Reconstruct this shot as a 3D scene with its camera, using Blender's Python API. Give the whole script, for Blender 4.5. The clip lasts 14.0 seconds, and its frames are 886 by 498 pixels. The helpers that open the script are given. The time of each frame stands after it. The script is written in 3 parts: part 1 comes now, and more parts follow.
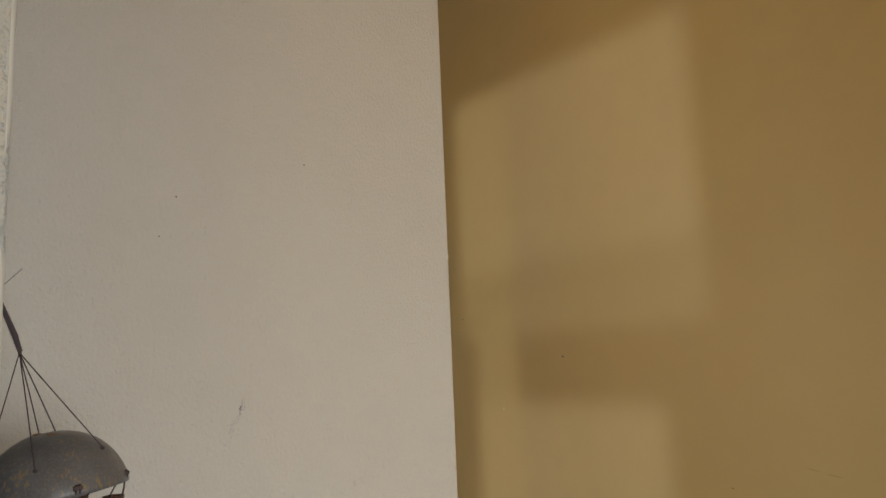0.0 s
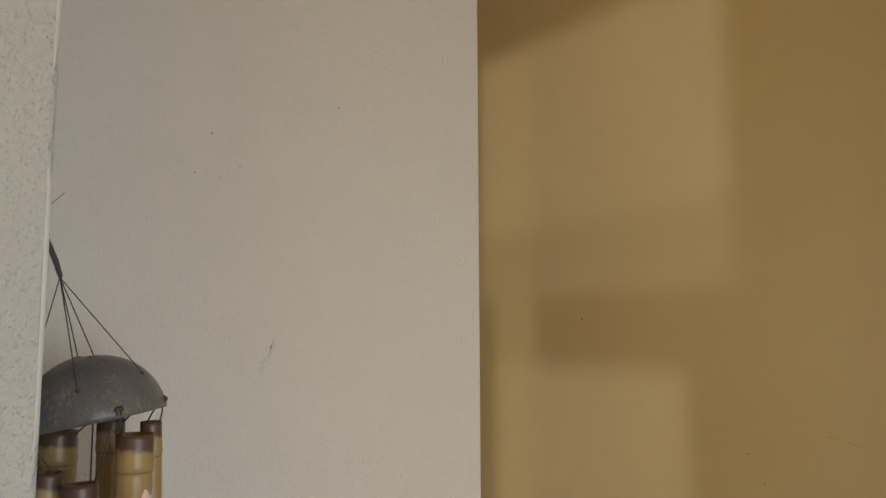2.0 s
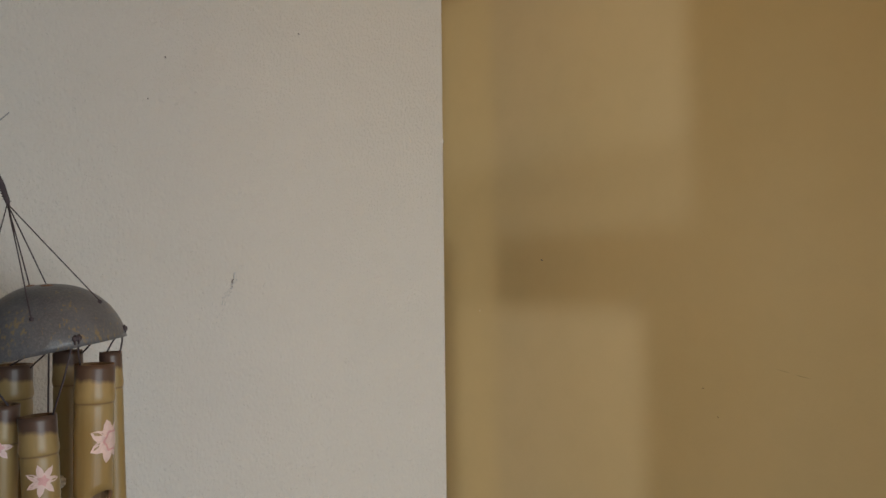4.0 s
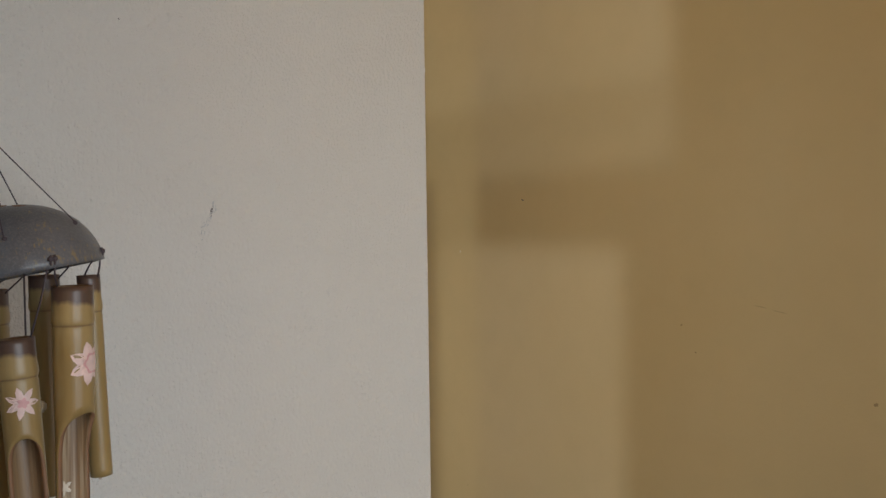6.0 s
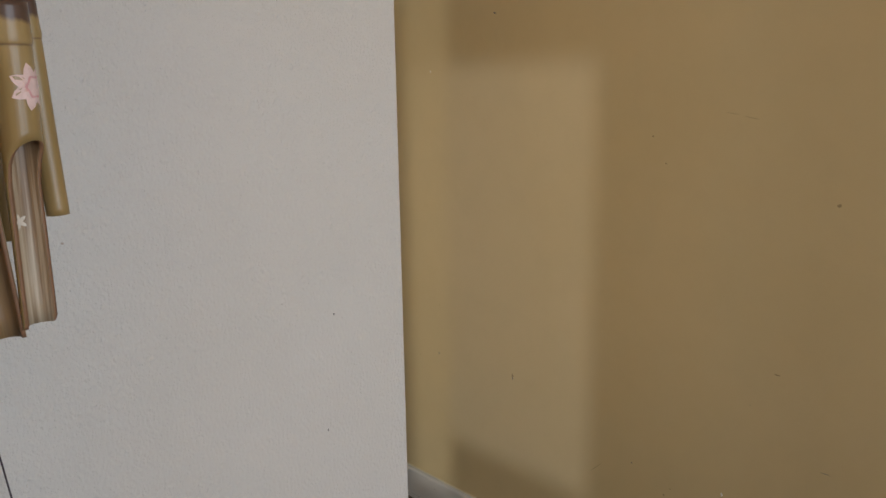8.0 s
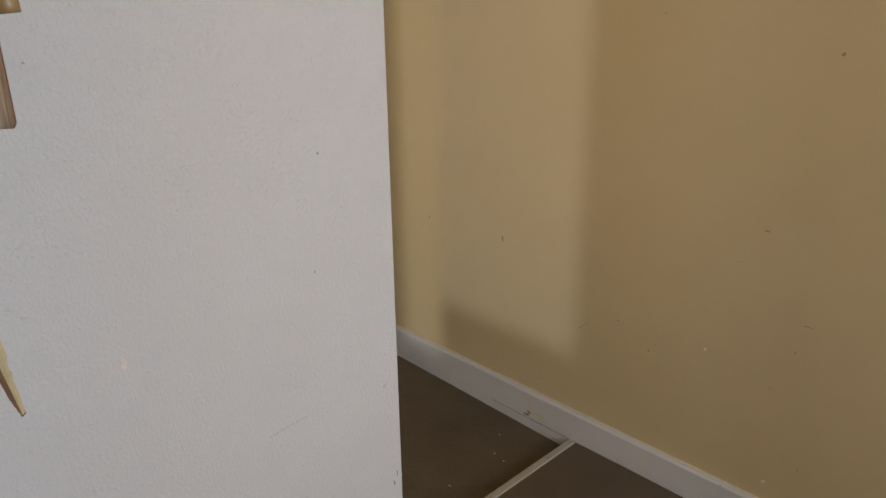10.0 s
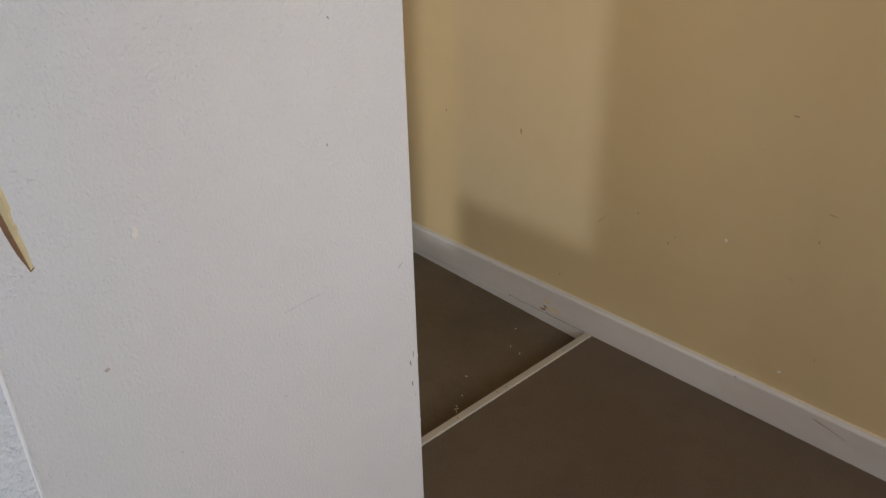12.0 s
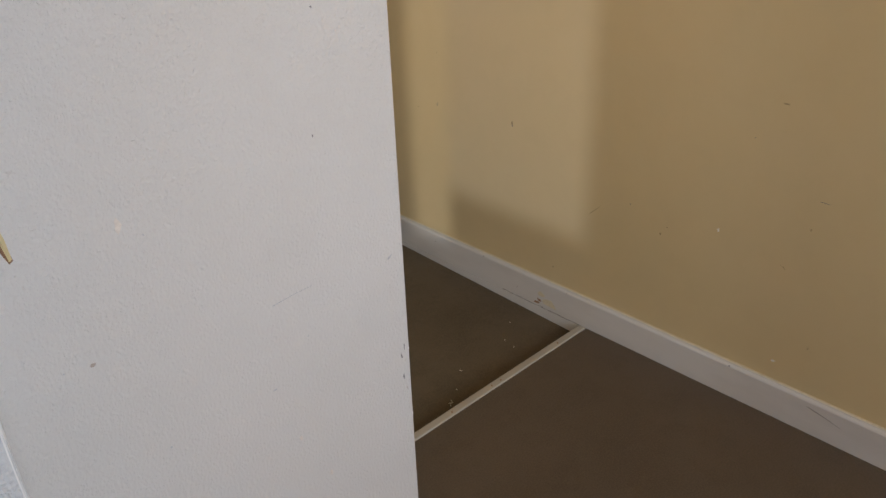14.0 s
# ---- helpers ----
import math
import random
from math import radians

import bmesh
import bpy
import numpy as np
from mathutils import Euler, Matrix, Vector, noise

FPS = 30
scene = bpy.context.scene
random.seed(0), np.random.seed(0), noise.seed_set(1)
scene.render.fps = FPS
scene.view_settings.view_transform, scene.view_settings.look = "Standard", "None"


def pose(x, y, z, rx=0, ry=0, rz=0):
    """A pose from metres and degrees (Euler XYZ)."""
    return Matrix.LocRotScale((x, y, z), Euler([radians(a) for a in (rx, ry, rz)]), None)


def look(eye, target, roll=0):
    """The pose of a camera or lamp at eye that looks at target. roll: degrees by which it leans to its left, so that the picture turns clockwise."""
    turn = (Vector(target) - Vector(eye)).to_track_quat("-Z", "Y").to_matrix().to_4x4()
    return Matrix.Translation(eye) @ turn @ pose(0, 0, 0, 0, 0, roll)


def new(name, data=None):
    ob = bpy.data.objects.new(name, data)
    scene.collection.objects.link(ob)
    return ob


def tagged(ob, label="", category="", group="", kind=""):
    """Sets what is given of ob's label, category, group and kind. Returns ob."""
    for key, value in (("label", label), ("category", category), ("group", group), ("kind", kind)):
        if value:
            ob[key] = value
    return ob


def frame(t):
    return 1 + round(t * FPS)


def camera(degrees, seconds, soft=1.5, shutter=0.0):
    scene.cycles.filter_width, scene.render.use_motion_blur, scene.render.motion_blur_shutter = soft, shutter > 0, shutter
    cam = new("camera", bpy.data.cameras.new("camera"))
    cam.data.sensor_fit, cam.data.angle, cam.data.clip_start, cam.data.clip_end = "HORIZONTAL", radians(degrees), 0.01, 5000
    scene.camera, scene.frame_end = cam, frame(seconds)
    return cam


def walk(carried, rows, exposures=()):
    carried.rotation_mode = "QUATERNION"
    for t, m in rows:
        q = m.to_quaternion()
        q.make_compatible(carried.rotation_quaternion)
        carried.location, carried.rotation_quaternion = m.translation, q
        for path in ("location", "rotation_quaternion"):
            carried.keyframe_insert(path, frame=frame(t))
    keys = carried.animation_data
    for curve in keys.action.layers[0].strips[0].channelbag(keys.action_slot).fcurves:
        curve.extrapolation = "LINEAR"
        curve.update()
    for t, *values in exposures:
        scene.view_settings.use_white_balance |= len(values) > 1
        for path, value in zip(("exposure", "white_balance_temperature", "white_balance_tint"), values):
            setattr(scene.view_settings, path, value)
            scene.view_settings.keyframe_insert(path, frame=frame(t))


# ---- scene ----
cam = camera(59.8, 14.0)
# seconds, x, y, z, yaw, pitch, roll
PATH = [
    (0.0, -0.6314, -0.8012, 1.3922, -37.50, 8.60, 2.25),
    (0.5, -0.6411, -0.7912, 1.3831, -35.61, 7.72, 1.19),
    (1.0, -0.6444, -0.7868, 1.3755, -35.06, 6.98, 0.60),
    (1.5, -0.6437, -0.7835, 1.3723, -35.37, 6.34, 0.41),
    (2.0, -0.6446, -0.7808, 1.3714, -36.78, 6.14, 0.15),
    (2.5, -0.6439, -0.7817, 1.3713, -37.69, 6.01, 0.28),
    (3.0, -0.6443, -0.7780, 1.3666, -38.67, 5.52, 0.39),
    (3.5, -0.6439, -0.7694, 1.3584, -39.44, 3.94, 0.55),
    (6.0, -0.6413, -0.7504, 1.3334, -41.64, -1.51, 0.80),
    (6.5, -0.6330, -0.7587, 1.3113, -42.04, -2.86, 0.90),
    (7.0, -0.6323, -0.7504, 1.2870, -42.57, -6.41, 0.83),
    (7.5, -0.6335, -0.7428, 1.2636, -43.49, -9.65, 0.95),
    (8.0, -0.6328, -0.7417, 1.2434, -43.81, -12.27, 0.96),
    (8.5, -0.6292, -0.7398, 1.2290, -44.27, -14.81, 0.89),
    (11.0, -0.6185, -0.7368, 1.1623, -43.51, -24.65, 1.02),
    (11.5, -0.6176, -0.7367, 1.1494, -43.16, -26.31, 1.23),
    (12.0, -0.6167, -0.7348, 1.1383, -43.08, -27.71, 1.18),
    (12.5, -0.6143, -0.7352, 1.1304, -42.61, -28.61, 1.34),
    (13.0, -0.6111, -0.7367, 1.1306, -42.60, -28.56, 1.41),
    (13.5, -0.6077, -0.7398, 1.1283, -43.07, -28.43, 1.80),
    (14.0, -0.6088, -0.7411, 1.1272, -43.69, -27.89, 1.80),
]
EXPOSURES = [(0.0, -0.33, 6850, 5), (3.5, -0.34, 6420, 5), (8.5, -0.25, 5980, 9), (11.0, -0.03, 5880, 11), (14.0, 0.08, 5860, 11)]
walk(cam, [(t, pose(x, y, z, 90 + pitch, roll, yaw)) for t, x, y, z, yaw, pitch, roll in PATH], EXPOSURES)

# ---- light ----
SUN_SLOPE = 0.08          # the sun comes in almost level along +x through the balcony door of the back room
world = bpy.data.worlds.new("world")
scene.world = world
world.use_nodes = True
sky = world.node_tree.nodes.new("ShaderNodeTexSky")
sky.sky_type, sky.sun_disc = "NISHITA", False
sky.sun_elevation, sky.sun_rotation = math.atan(SUN_SLOPE), radians(-90)
background = world.node_tree.nodes["Background"]
background.inputs["Strength"].default_value = 0.08
world.node_tree.links.new(sky.outputs[0], background.inputs["Color"])

sun = new("sun", bpy.data.lights.new("sun", "SUN"))
sun.data.energy, sun.data.angle, sun.data.color = 0.64, radians(1.8), (1.0, 0.92, 0.80)
sun.matrix_world = look((-4, 0.5, 2), (-3, 0.5, 2 - SUN_SLOPE))


def area_lamp(name, m, width, height, watts, colour):
    ob = new(name, bpy.data.lights.new(name, "AREA"))
    ob.data.shape, ob.data.size, ob.data.size_y = "RECTANGLE", width, height
    ob.data.energy, ob.data.color = watts, colour
    ob.matrix_world = m
    return ob


front = area_lamp("window_light_front", look((-0.20, -2.38, 1.28), (0.11, 0.0, 0.80)), 1.4, 1.3, 13, (0.90, 0.95, 1.0))
front.data.spread = radians(95)
# added warm fill at the west opening, aimed up at the ceiling to warm the upper walls
area_lamp("warm_ceiling_fill", look((-2.56, -1.70, 1.40), (-2.25, -1.55, 2.55)), 1.0, 1.2, 34, (1.0, 0.74, 0.34))
area_lamp("window_light_back", look((-1.78, 0.80, 1.30), (0.8, 0.9, 0.9)), 0.7, 1.8, 7, (1.0, 0.95, 0.84))


# ---- materials ----
def material(name, roughness=0.6):
    mat = bpy.data.materials.new(name)
    mat.use_nodes = True
    nt = mat.node_tree
    bsdf = nt.nodes["Principled BSDF"]
    bsdf.inputs["Roughness"].default_value = roughness
    return mat, nt, bsdf


def node(nt, kind, **values):
    n = nt.nodes.new(kind)
    for key, value in values.items():
        n.inputs[key.replace("_", " ")].default_value = value
    return n


def noise_at(nt, coords, scale, detail=4.0, rough=0.55, stretch=None):
    source = coords
    if stretch:
        mapping = nt.nodes.new("ShaderNodeMapping")
        mapping.inputs["Scale"].default_value = stretch
        nt.links.new(coords, mapping.inputs["Vector"])
        source = mapping.outputs[0]
    n = node(nt, "ShaderNodeTexNoise", Scale=scale, Detail=detail, Roughness=rough)
    nt.links.new(source, n.inputs["Vector"])
    return n.outputs["Fac"]


def ramp(nt, fac, stops, curve="LINEAR"):
    r = nt.nodes.new("ShaderNodeValToRGB")
    r.color_ramp.interpolation = curve
    while len(r.color_ramp.elements) < len(stops):
        r.color_ramp.elements.new(0.5)
    for e, (at, c) in zip(r.color_ramp.elements, stops):
        e.position, e.color = at, (*c, 1) if len(c) == 3 else (c[0], c[0], c[0], 1)
    nt.links.new(fac, r.inputs["Fac"])
    return r.outputs["Color"]


def mix(nt, fac, a, b, blend="MIX"):
    m = nt.nodes.new("ShaderNodeMix")
    m.data_type, m.blend_type = "RGBA", blend
    for i, v in ((0, fac), (6, a), (7, b)):
        if isinstance(v, (int, float)):
            m.inputs[i].default_value = v
        elif isinstance(v, tuple):
            m.inputs[i].default_value = (*v, 1)
        else:
            nt.links.new(v, m.inputs[i])
    return m.outputs[2]


def sum_of(nt, *terms):
    total = None
    for socket, weight in terms:
        m = nt.nodes.new("ShaderNodeMath")
        m.operation = "MULTIPLY_ADD"
        nt.links.new(socket, m.inputs[0])
        m.inputs[1].default_value = weight
        m.inputs[2].default_value = 0.0
        if total:
            nt.links.new(total, m.inputs[2])
        total = m.outputs[0]
    return total


def bump(nt, bsdf, height, distance, strength=1.0):
    b = nt.nodes.new("ShaderNodeBump")
    b.inputs["Strength"].default_value, b.inputs["Distance"].default_value = strength, distance
    nt.links.new(height, b.inputs["Height"])
    nt.links.new(b.outputs[0], bsdf.inputs["Normal"])


def object_coords(nt):
    return nt.nodes.new("ShaderNodeTexCoord").outputs["Object"]


def paint(name, colour, tint, relief, grain=150.0, dirt=0.10, roughness=0.62):
    """Wall paint over rolled, sandy plaster: small soft bumps and a few larger ones, with faint stains."""
    mat, nt, bsdf = material(name, roughness)
    xyz = object_coords(nt)
    large = noise_at(nt, xyz, 2.2, 5.0, 0.6)
    mid = noise_at(nt, xyz, 14.0, 4.0, 0.6)
    base = mix(nt, ramp(nt, large, [(0.35, (0.0,)), (0.7, (1.0,))]), colour, tint)
    base = mix(nt, ramp(nt, mid, [(0.45, (0.0,)), (0.85, (dirt,))]), base, tuple(c * 0.72 for c in colour))
    nt.links.new(base, bsdf.inputs["Base Color"])
    fine = noise_at(nt, xyz, grain * 1.0, 2.0, 0.5)
    lumps = noise_at(nt, xyz, grain * 0.5, 2.0, 0.5, (1.0, 1.0, 0.8))

    def round_grains(scale, reach):
        cells = node(nt, "ShaderNodeTexVoronoi", Scale=scale, Randomness=1.0)
        nt.links.new(xyz, cells.inputs["Vector"])
        return ramp(nt, cells.outputs["Distance"], [(0.0, (1.0,)), (reach, (0.0,))], "EASE")

    patchy = ramp(nt, noise_at(nt, xyz, grain * 0.05, 3.0, 0.6), [(0.40, (0.15,)), (0.66, (1.0,))])
    grains = mix(nt, 1.0, round_grains(grain * 0.42, 0.46), patchy, "MULTIPLY")
    waves = noise_at(nt, xyz, 6.0, 3.0, 0.55)
    bump(nt, bsdf, sum_of(nt, (fine, 0.12), (lumps, 0.62), (grains, 0.20), (round_grains(grain * 0.8, 0.42), 0.12), (waves, 1.6)), relief)
    return mat


WHITE = paint("cream_white_plaster_paint", (0.618, 0.580, 0.542), (0.598, 0.556, 0.510), 0.0035, 500.0)
# pier plaster, set cooler and darker than WHITE
PIER = paint("pier_plaster_paint", (0.520, 0.538, 0.553), (0.495, 0.513, 0.528), 0.0048, 460.0)
YELLOW = paint("yellow_plaster_paint", (0.635, 0.512, 0.290), (0.605, 0.484, 0.264), 0.0004, 300.0, 0.14, 0.5)
# ochre for the unseen ceiling, picked to bounce warm light onto the walls
CEILING = paint("warm_bounce_ochre", (0.72, 0.52, 0.24), (0.69, 0.49, 0.22), 0.0008)


def gloss_paint(name, colour):
    mat, nt, bsdf = material(name, 0.38)
    xyz = object_coords(nt)
    n = noise_at(nt, xyz, 9.0, 5.0, 0.6, (1, 0.3, 1))
    nt.links.new(mix(nt, ramp(nt, n, [(0.4, (0.0,)), (0.8, (1.0,))]), colour, tuple(c * 0.82 for c in colour)), bsdf.inputs["Base Color"])
    bump(nt, bsdf, noise_at(nt, xyz, 60.0, 3.0, 0.5, (1, 0.25, 1)), 0.0006)
    return mat


SKIRTING = gloss_paint("white_gloss_paint", (0.66, 0.64, 0.61))
# brighter white: the highlight of the pier's corner, put into the colour
EDGE_GLINT = gloss_paint("corner_highlight_white", (0.74, 0.74, 0.73))
STRIP = gloss_paint("worn_cream_paint", (0.46, 0.405, 0.32))


def floor_material(name, colour, second, roughness):
    mat, nt, bsdf = material(name, roughness)
    xyz = object_coords(nt)
    big = noise_at(nt, xyz, 3.0, 5.0, 0.6)
    fine = noise_at(nt, xyz, 260.0, 2.0, 0.6)
    base = mix(nt, ramp(nt, big, [(0.38, (0.0,)), (0.66, (1.0,))]), colour, second)
    base = mix(nt, ramp(nt, noise_at(nt, xyz, 9.0, 6.0, 0.7), [(0.5, (0.0,)), (0.75, (0.6,))]), base, tuple(c * 0.72 for c in second))
    base = mix(nt, ramp(nt, fine, [(0.35, (0.0,)), (0.75, (0.45,))]), base, tuple(c * 1.5 for c in colour))
    bsdf.inputs["Specular IOR Level"].default_value = 0.3
    base = mix(nt, ramp(nt, noise_at(nt, xyz, 22.0, 5.0, 0.65), [(0.6, (0.0,)), (0.82, (0.35,))]), base, tuple(c * 1.7 for c in second))
    nt.links.new(base, bsdf.inputs["Base Color"])
    bump(nt, bsdf, sum_of(nt, (fine, 1.0), (big, 1.0)), 0.0004)
    return mat


FLOOR_FRONT = floor_material("brown_linoleum", (0.113, 0.084, 0.057), (0.097, 0.071, 0.048), 0.55)
FLOOR_BACK = floor_material("dusty_grey_brown_screed", (0.125, 0.094, 0.058), (0.090, 0.068, 0.042), 0.6)


def plain(name, colour, roughness=0.7, spread=0.25, scale=180.0):
    mat, nt, bsdf = material(name, roughness)
    n = noise_at(nt, object_coords(nt), scale, 3.0, 0.6)
    nt.links.new(mix(nt, n, tuple(c * (1 - spread) for c in colour), tuple(min(1, c * (1 + spread)) for c in colour)), bsdf.inputs["Base Color"])
    return mat


SCUFF = plain("dark_scuff", (0.20, 0.18, 0.175))
GREY_SCUFF = plain("grey_scuff", (0.46, 0.45, 0.45))
BROWN_SCUFF = plain("brown_scuff", (0.42, 0.34, 0.28))
BEIGE_STAIN = plain("beige_stain", (0.66, 0.58, 0.50))
WALL_STAIN = plain("ochre_stain", (0.36, 0.27, 0.15))
CHIP = plain("white_chip", (0.78, 0.76, 0.72))
RUST = plain("bare_wood_chip", (0.30, 0.17, 0.09))
CREAM = plain("yellowed_filler", (0.66, 0.60, 0.44))
CORD = plain("dark_purple_cord", (0.070, 0.052, 0.060), 0.85, 0.4, 900.0)
METAL = plain("dull_wire", (0.30, 0.29, 0.29), 0.45)
PINK = plain("faded_pink_paint", (0.72, 0.53, 0.50), 0.6, 0.2, 220.0)
ROSE = plain("rose_paint", (0.66, 0.36, 0.36), 0.6, 0.3, 220.0)
PALE = plain("shell_white", (0.70, 0.62, 0.52), 0.5)


def coconut():
    """Grey weathered shell, worn smooth, with short golden fibre flecks in loose clusters, most of them low down."""
    mat, nt, bsdf = material("weathered_coconut_shell", 0.36)
    xyz = object_coords(nt)
    big = noise_at(nt, xyz, 26.0, 5.0, 0.65)
    fine = noise_at(nt, xyz, 700.0, 3.0, 0.6)
    streak = noise_at(nt, xyz, 420.0, 2.0, 0.5, (1.0, 1.0, 0.45))
    base = mix(nt, ramp(nt, big, [(0.35, (0.0,)), (0.7, (1.0,))]), (0.078, 0.078, 0.088), (0.135, 0.135, 0.150))
    base = mix(nt, ramp(nt, fine, [(0.45, (0.0,)), (0.75, (0.5,))]), base, (0.20, 0.195, 0.20))
    split = nt.nodes.new("ShaderNodeSeparateXYZ")
    nt.links.new(xyz, split.inputs[0])
    cluster = noise_at(nt, xyz, 48.0, 2.0, 0.5)
    amount = sum_of(nt, (streak, 1.0), (cluster, 0.55), (split.outputs[2], -2.6))
    base = mix(nt, ramp(nt, amount, [(0.83, (0.0,)), (0.93, (0.75,))]), base, (0.25, 0.18, 0.085))
    nt.links.new(base, bsdf.inputs["Base Color"])
    bump(nt, bsdf, sum_of(nt, (streak, 0.25), (big, 1.0), (fine, 0.08)), 0.0009)
    return mat


def bamboo(name, scorch):
    """Bamboo skin: golden, with length grain; dark scorched top over the first two to three centimetres."""
    mat, nt, bsdf = material(name, 0.38)
    xyz = object_coords(nt)
    grain = noise_at(nt, xyz, 90.0, 4.0, 0.6, (1.0, 1.0, 0.06))
    cloud = noise_at(nt, xyz, 28.0, 4.0, 0.6, (1.0, 1.0, 0.4))
    base = mix(nt, grain, (0.225, 0.142, 0.050), (0.36, 0.248, 0.102))
    base = mix(nt, ramp(nt, cloud, [(0.45, (0.0,)), (0.75, (0.7,))]), base, (0.43, 0.32, 0.155))
    if scorch:
        split = nt.nodes.new("ShaderNodeSeparateXYZ")
        nt.links.new(xyz, split.inputs[0])
        depth = sum_of(nt, (split.outputs[2], -24.0), (cloud, 0.55))
        base = mix(nt, ramp(nt, depth, [(0.55, (1.0,)), (0.63, (0.0,))]), base, (0.095, 0.056, 0.042))
        ring = ramp(nt, sum_of(nt, (split.outputs[2], -24.0), (cloud, 0.04)), [(0.635, (0.0,)), (0.665, (0.8,)), (0.69, (0.0,))])
        base = mix(nt, ring, base, (0.16, 0.09, 0.05))
    nt.links.new(base, bsdf.inputs["Base Color"])
    bump(nt, bsdf, grain, 0.0005)
    return mat


def sun_filter(name, clearness, tint):
    """Hazy sun filter: part of the light goes straight through, tinted, and the rest is scattered."""
    mat, nt, bsdf = material(name, 0.6)
    clear = nt.nodes.new("ShaderNodeBsdfTransparent")
    clear.inputs["Color"].default_value = (*tint, 1)
    blend = nt.nodes.new("ShaderNodeMixShader")
    blend.inputs[0].default_value = clearness
    nt.links.new(bsdf.outputs[0], blend.inputs[1])
    nt.links.new(clear.outputs[0], blend.inputs[2])
    nt.links.new(blend.outputs[0], nt.nodes["Material Output"].inputs["Surface"])
    return mat


# filters added in the window to set each sun patch's brightness and tint
DIM_BLUE_FILTER = sun_filter("dim_blue_sun_filter", 0.74, (0.84, 0.885, 1.0))
BLUE_FILTER = sun_filter("blue_sun_filter", 0.97, (0.84, 0.885, 1.0))
DIM_FILTER = sun_filter("dim_sun_filter", 0.82, (1.0, 1.0, 0.96))


def bamboo_inside(name, pale):
    """The hollow of a split cane: pale and brown streaks that run along it."""
    mat, nt, bsdf = material(name, 0.45)
    xyz = object_coords(nt)
    streaks = noise_at(nt, xyz, 210.0, 4.0, 0.65, (1.0, 1.0, 0.025))
    broad = noise_at(nt, xyz, 45.0, 2.0, 0.5, (1.0, 1.0, 0.10))
    base = ramp(nt, sum_of(nt, (streaks, 0.55), (broad, 0.55)), [(0.44, (0.12, 0.066, 0.032)), (0.58, (0.23, 0.145, 0.078)), (0.74, pale)])
    nt.links.new(base, bsdf.inputs["Base Color"])
    bump(nt, bsdf, streaks, 0.0005)
    return mat


SHELL = coconut()
BAMBOO = bamboo("bamboo_skin", True)
BAMBOO_IN = bamboo_inside("pale_streaked_bamboo_inside", (0.54, 0.45, 0.33))
BROWN_IN = bamboo_inside("brown_bamboo_inside", (0.28, 0.175, 0.08))
FADED = plain("faded_rose_paint", (0.42, 0.25, 0.20), 0.6, 0.2, 220.0)
BAMBOO_CUT = plain("bamboo_cut_edge", (0.22, 0.115, 0.06), 0.6)
SAIL = plain("pale_yellow_wood", (0.62, 0.51, 0.28), 0.5, 0.2, 90.0)


# ---- mesh helpers ----
def link(name, bm, mats, parent=None, label="", smooth=False):
    me = bpy.data.meshes.new(name)
    bmesh.ops.recalc_face_normals(bm, faces=bm.faces)
    bm.to_mesh(me)
    bm.free()
    for m in (mats if isinstance(mats, (list, tuple)) else [mats]):
        me.materials.append(m)
    if smooth:
        for p in me.polygons:
            p.use_smooth = True
    ob = new(name, me)
    if parent:
        ob.parent = parent
    if label:
        tagged(ob, label)
    return ob


def part(name, bm, mats, parent, label="", smooth=False):
    return link(name, bm, mats, parent, label, smooth)


def box(x0, x1, y0, y1, z0, z1, bm=None):
    bm = bm or bmesh.new()
    vs = [bm.verts.new((x, y, z)) for x in (x0, x1) for y in (y0, y1) for z in (z0, z1)]
    for q in ((0, 1, 3, 2), (4, 6, 7, 5), (0, 4, 5, 1), (2, 3, 7, 6), (0, 2, 6, 4), (1, 5, 7, 3)):
        bm.faces.new([vs[i] for i in q])
    return bm


def soft_box(x0, x1, y0, y1, z0, z1, r=0.003, segments=3):
    bm = box(x0, x1, y0, y1, z0, z1)
    bmesh.ops.bevel(bm, geom=bm.edges[:], offset=r, segments=segments, affect="EDGES", profile=0.5)
    return bm


def wall_with_hole(axis, at, thick, a0, a1, z0, z1, hole):
    """A wall at x or y = at, thick metres deep, from a0 to a1, with one opening (a, a, z, z)."""
    h0, h1, k0, k1 = hole
    bm = bmesh.new()
    for s0, s1, t0, t1 in ((a0, h0, z0, z1), (h1, a1, z0, z1), (h0, h1, z0, k0), (h0, h1, k1, z1)):
        if s1 - s0 > 1e-4 and t1 - t0 > 1e-4:
            if axis == "x":
                box(at, at + thick, s0, s1, t0, t1, bm)
            else:
                box(s0, s1, at, at + thick, t0, t1, bm)
    return bm


def rod(points, radius, bm=None, sides=8, taper=None):
    """A round bar along a line of points."""
    bm = bm or bmesh.new()
    pts = [Vector(p) for p in points]
    rings = []
    for i, p in enumerate(pts):
        d = (pts[min(i + 1, len(pts) - 1)] - pts[max(i - 1, 0)]).normalized()
        a = d.cross(Vector((0.31, 0.2, 0.93))).normalized()
        b = d.cross(a)
        r = radius * (taper[i] if taper else 1)
        rings.append([bm.verts.new(p + (a * math.cos(k * math.tau / sides) + b * math.sin(k * math.tau / sides)) * r) for k in range(sides)])
    for u, v in zip(rings, rings[1:]):
        for k in range(sides):
            bm.faces.new((u[k], u[(k + 1) % sides], v[(k + 1) % sides], v[k]))
    bm.faces.new(rings[0])
    bm.faces.new(rings[-1][::-1])
    return bm


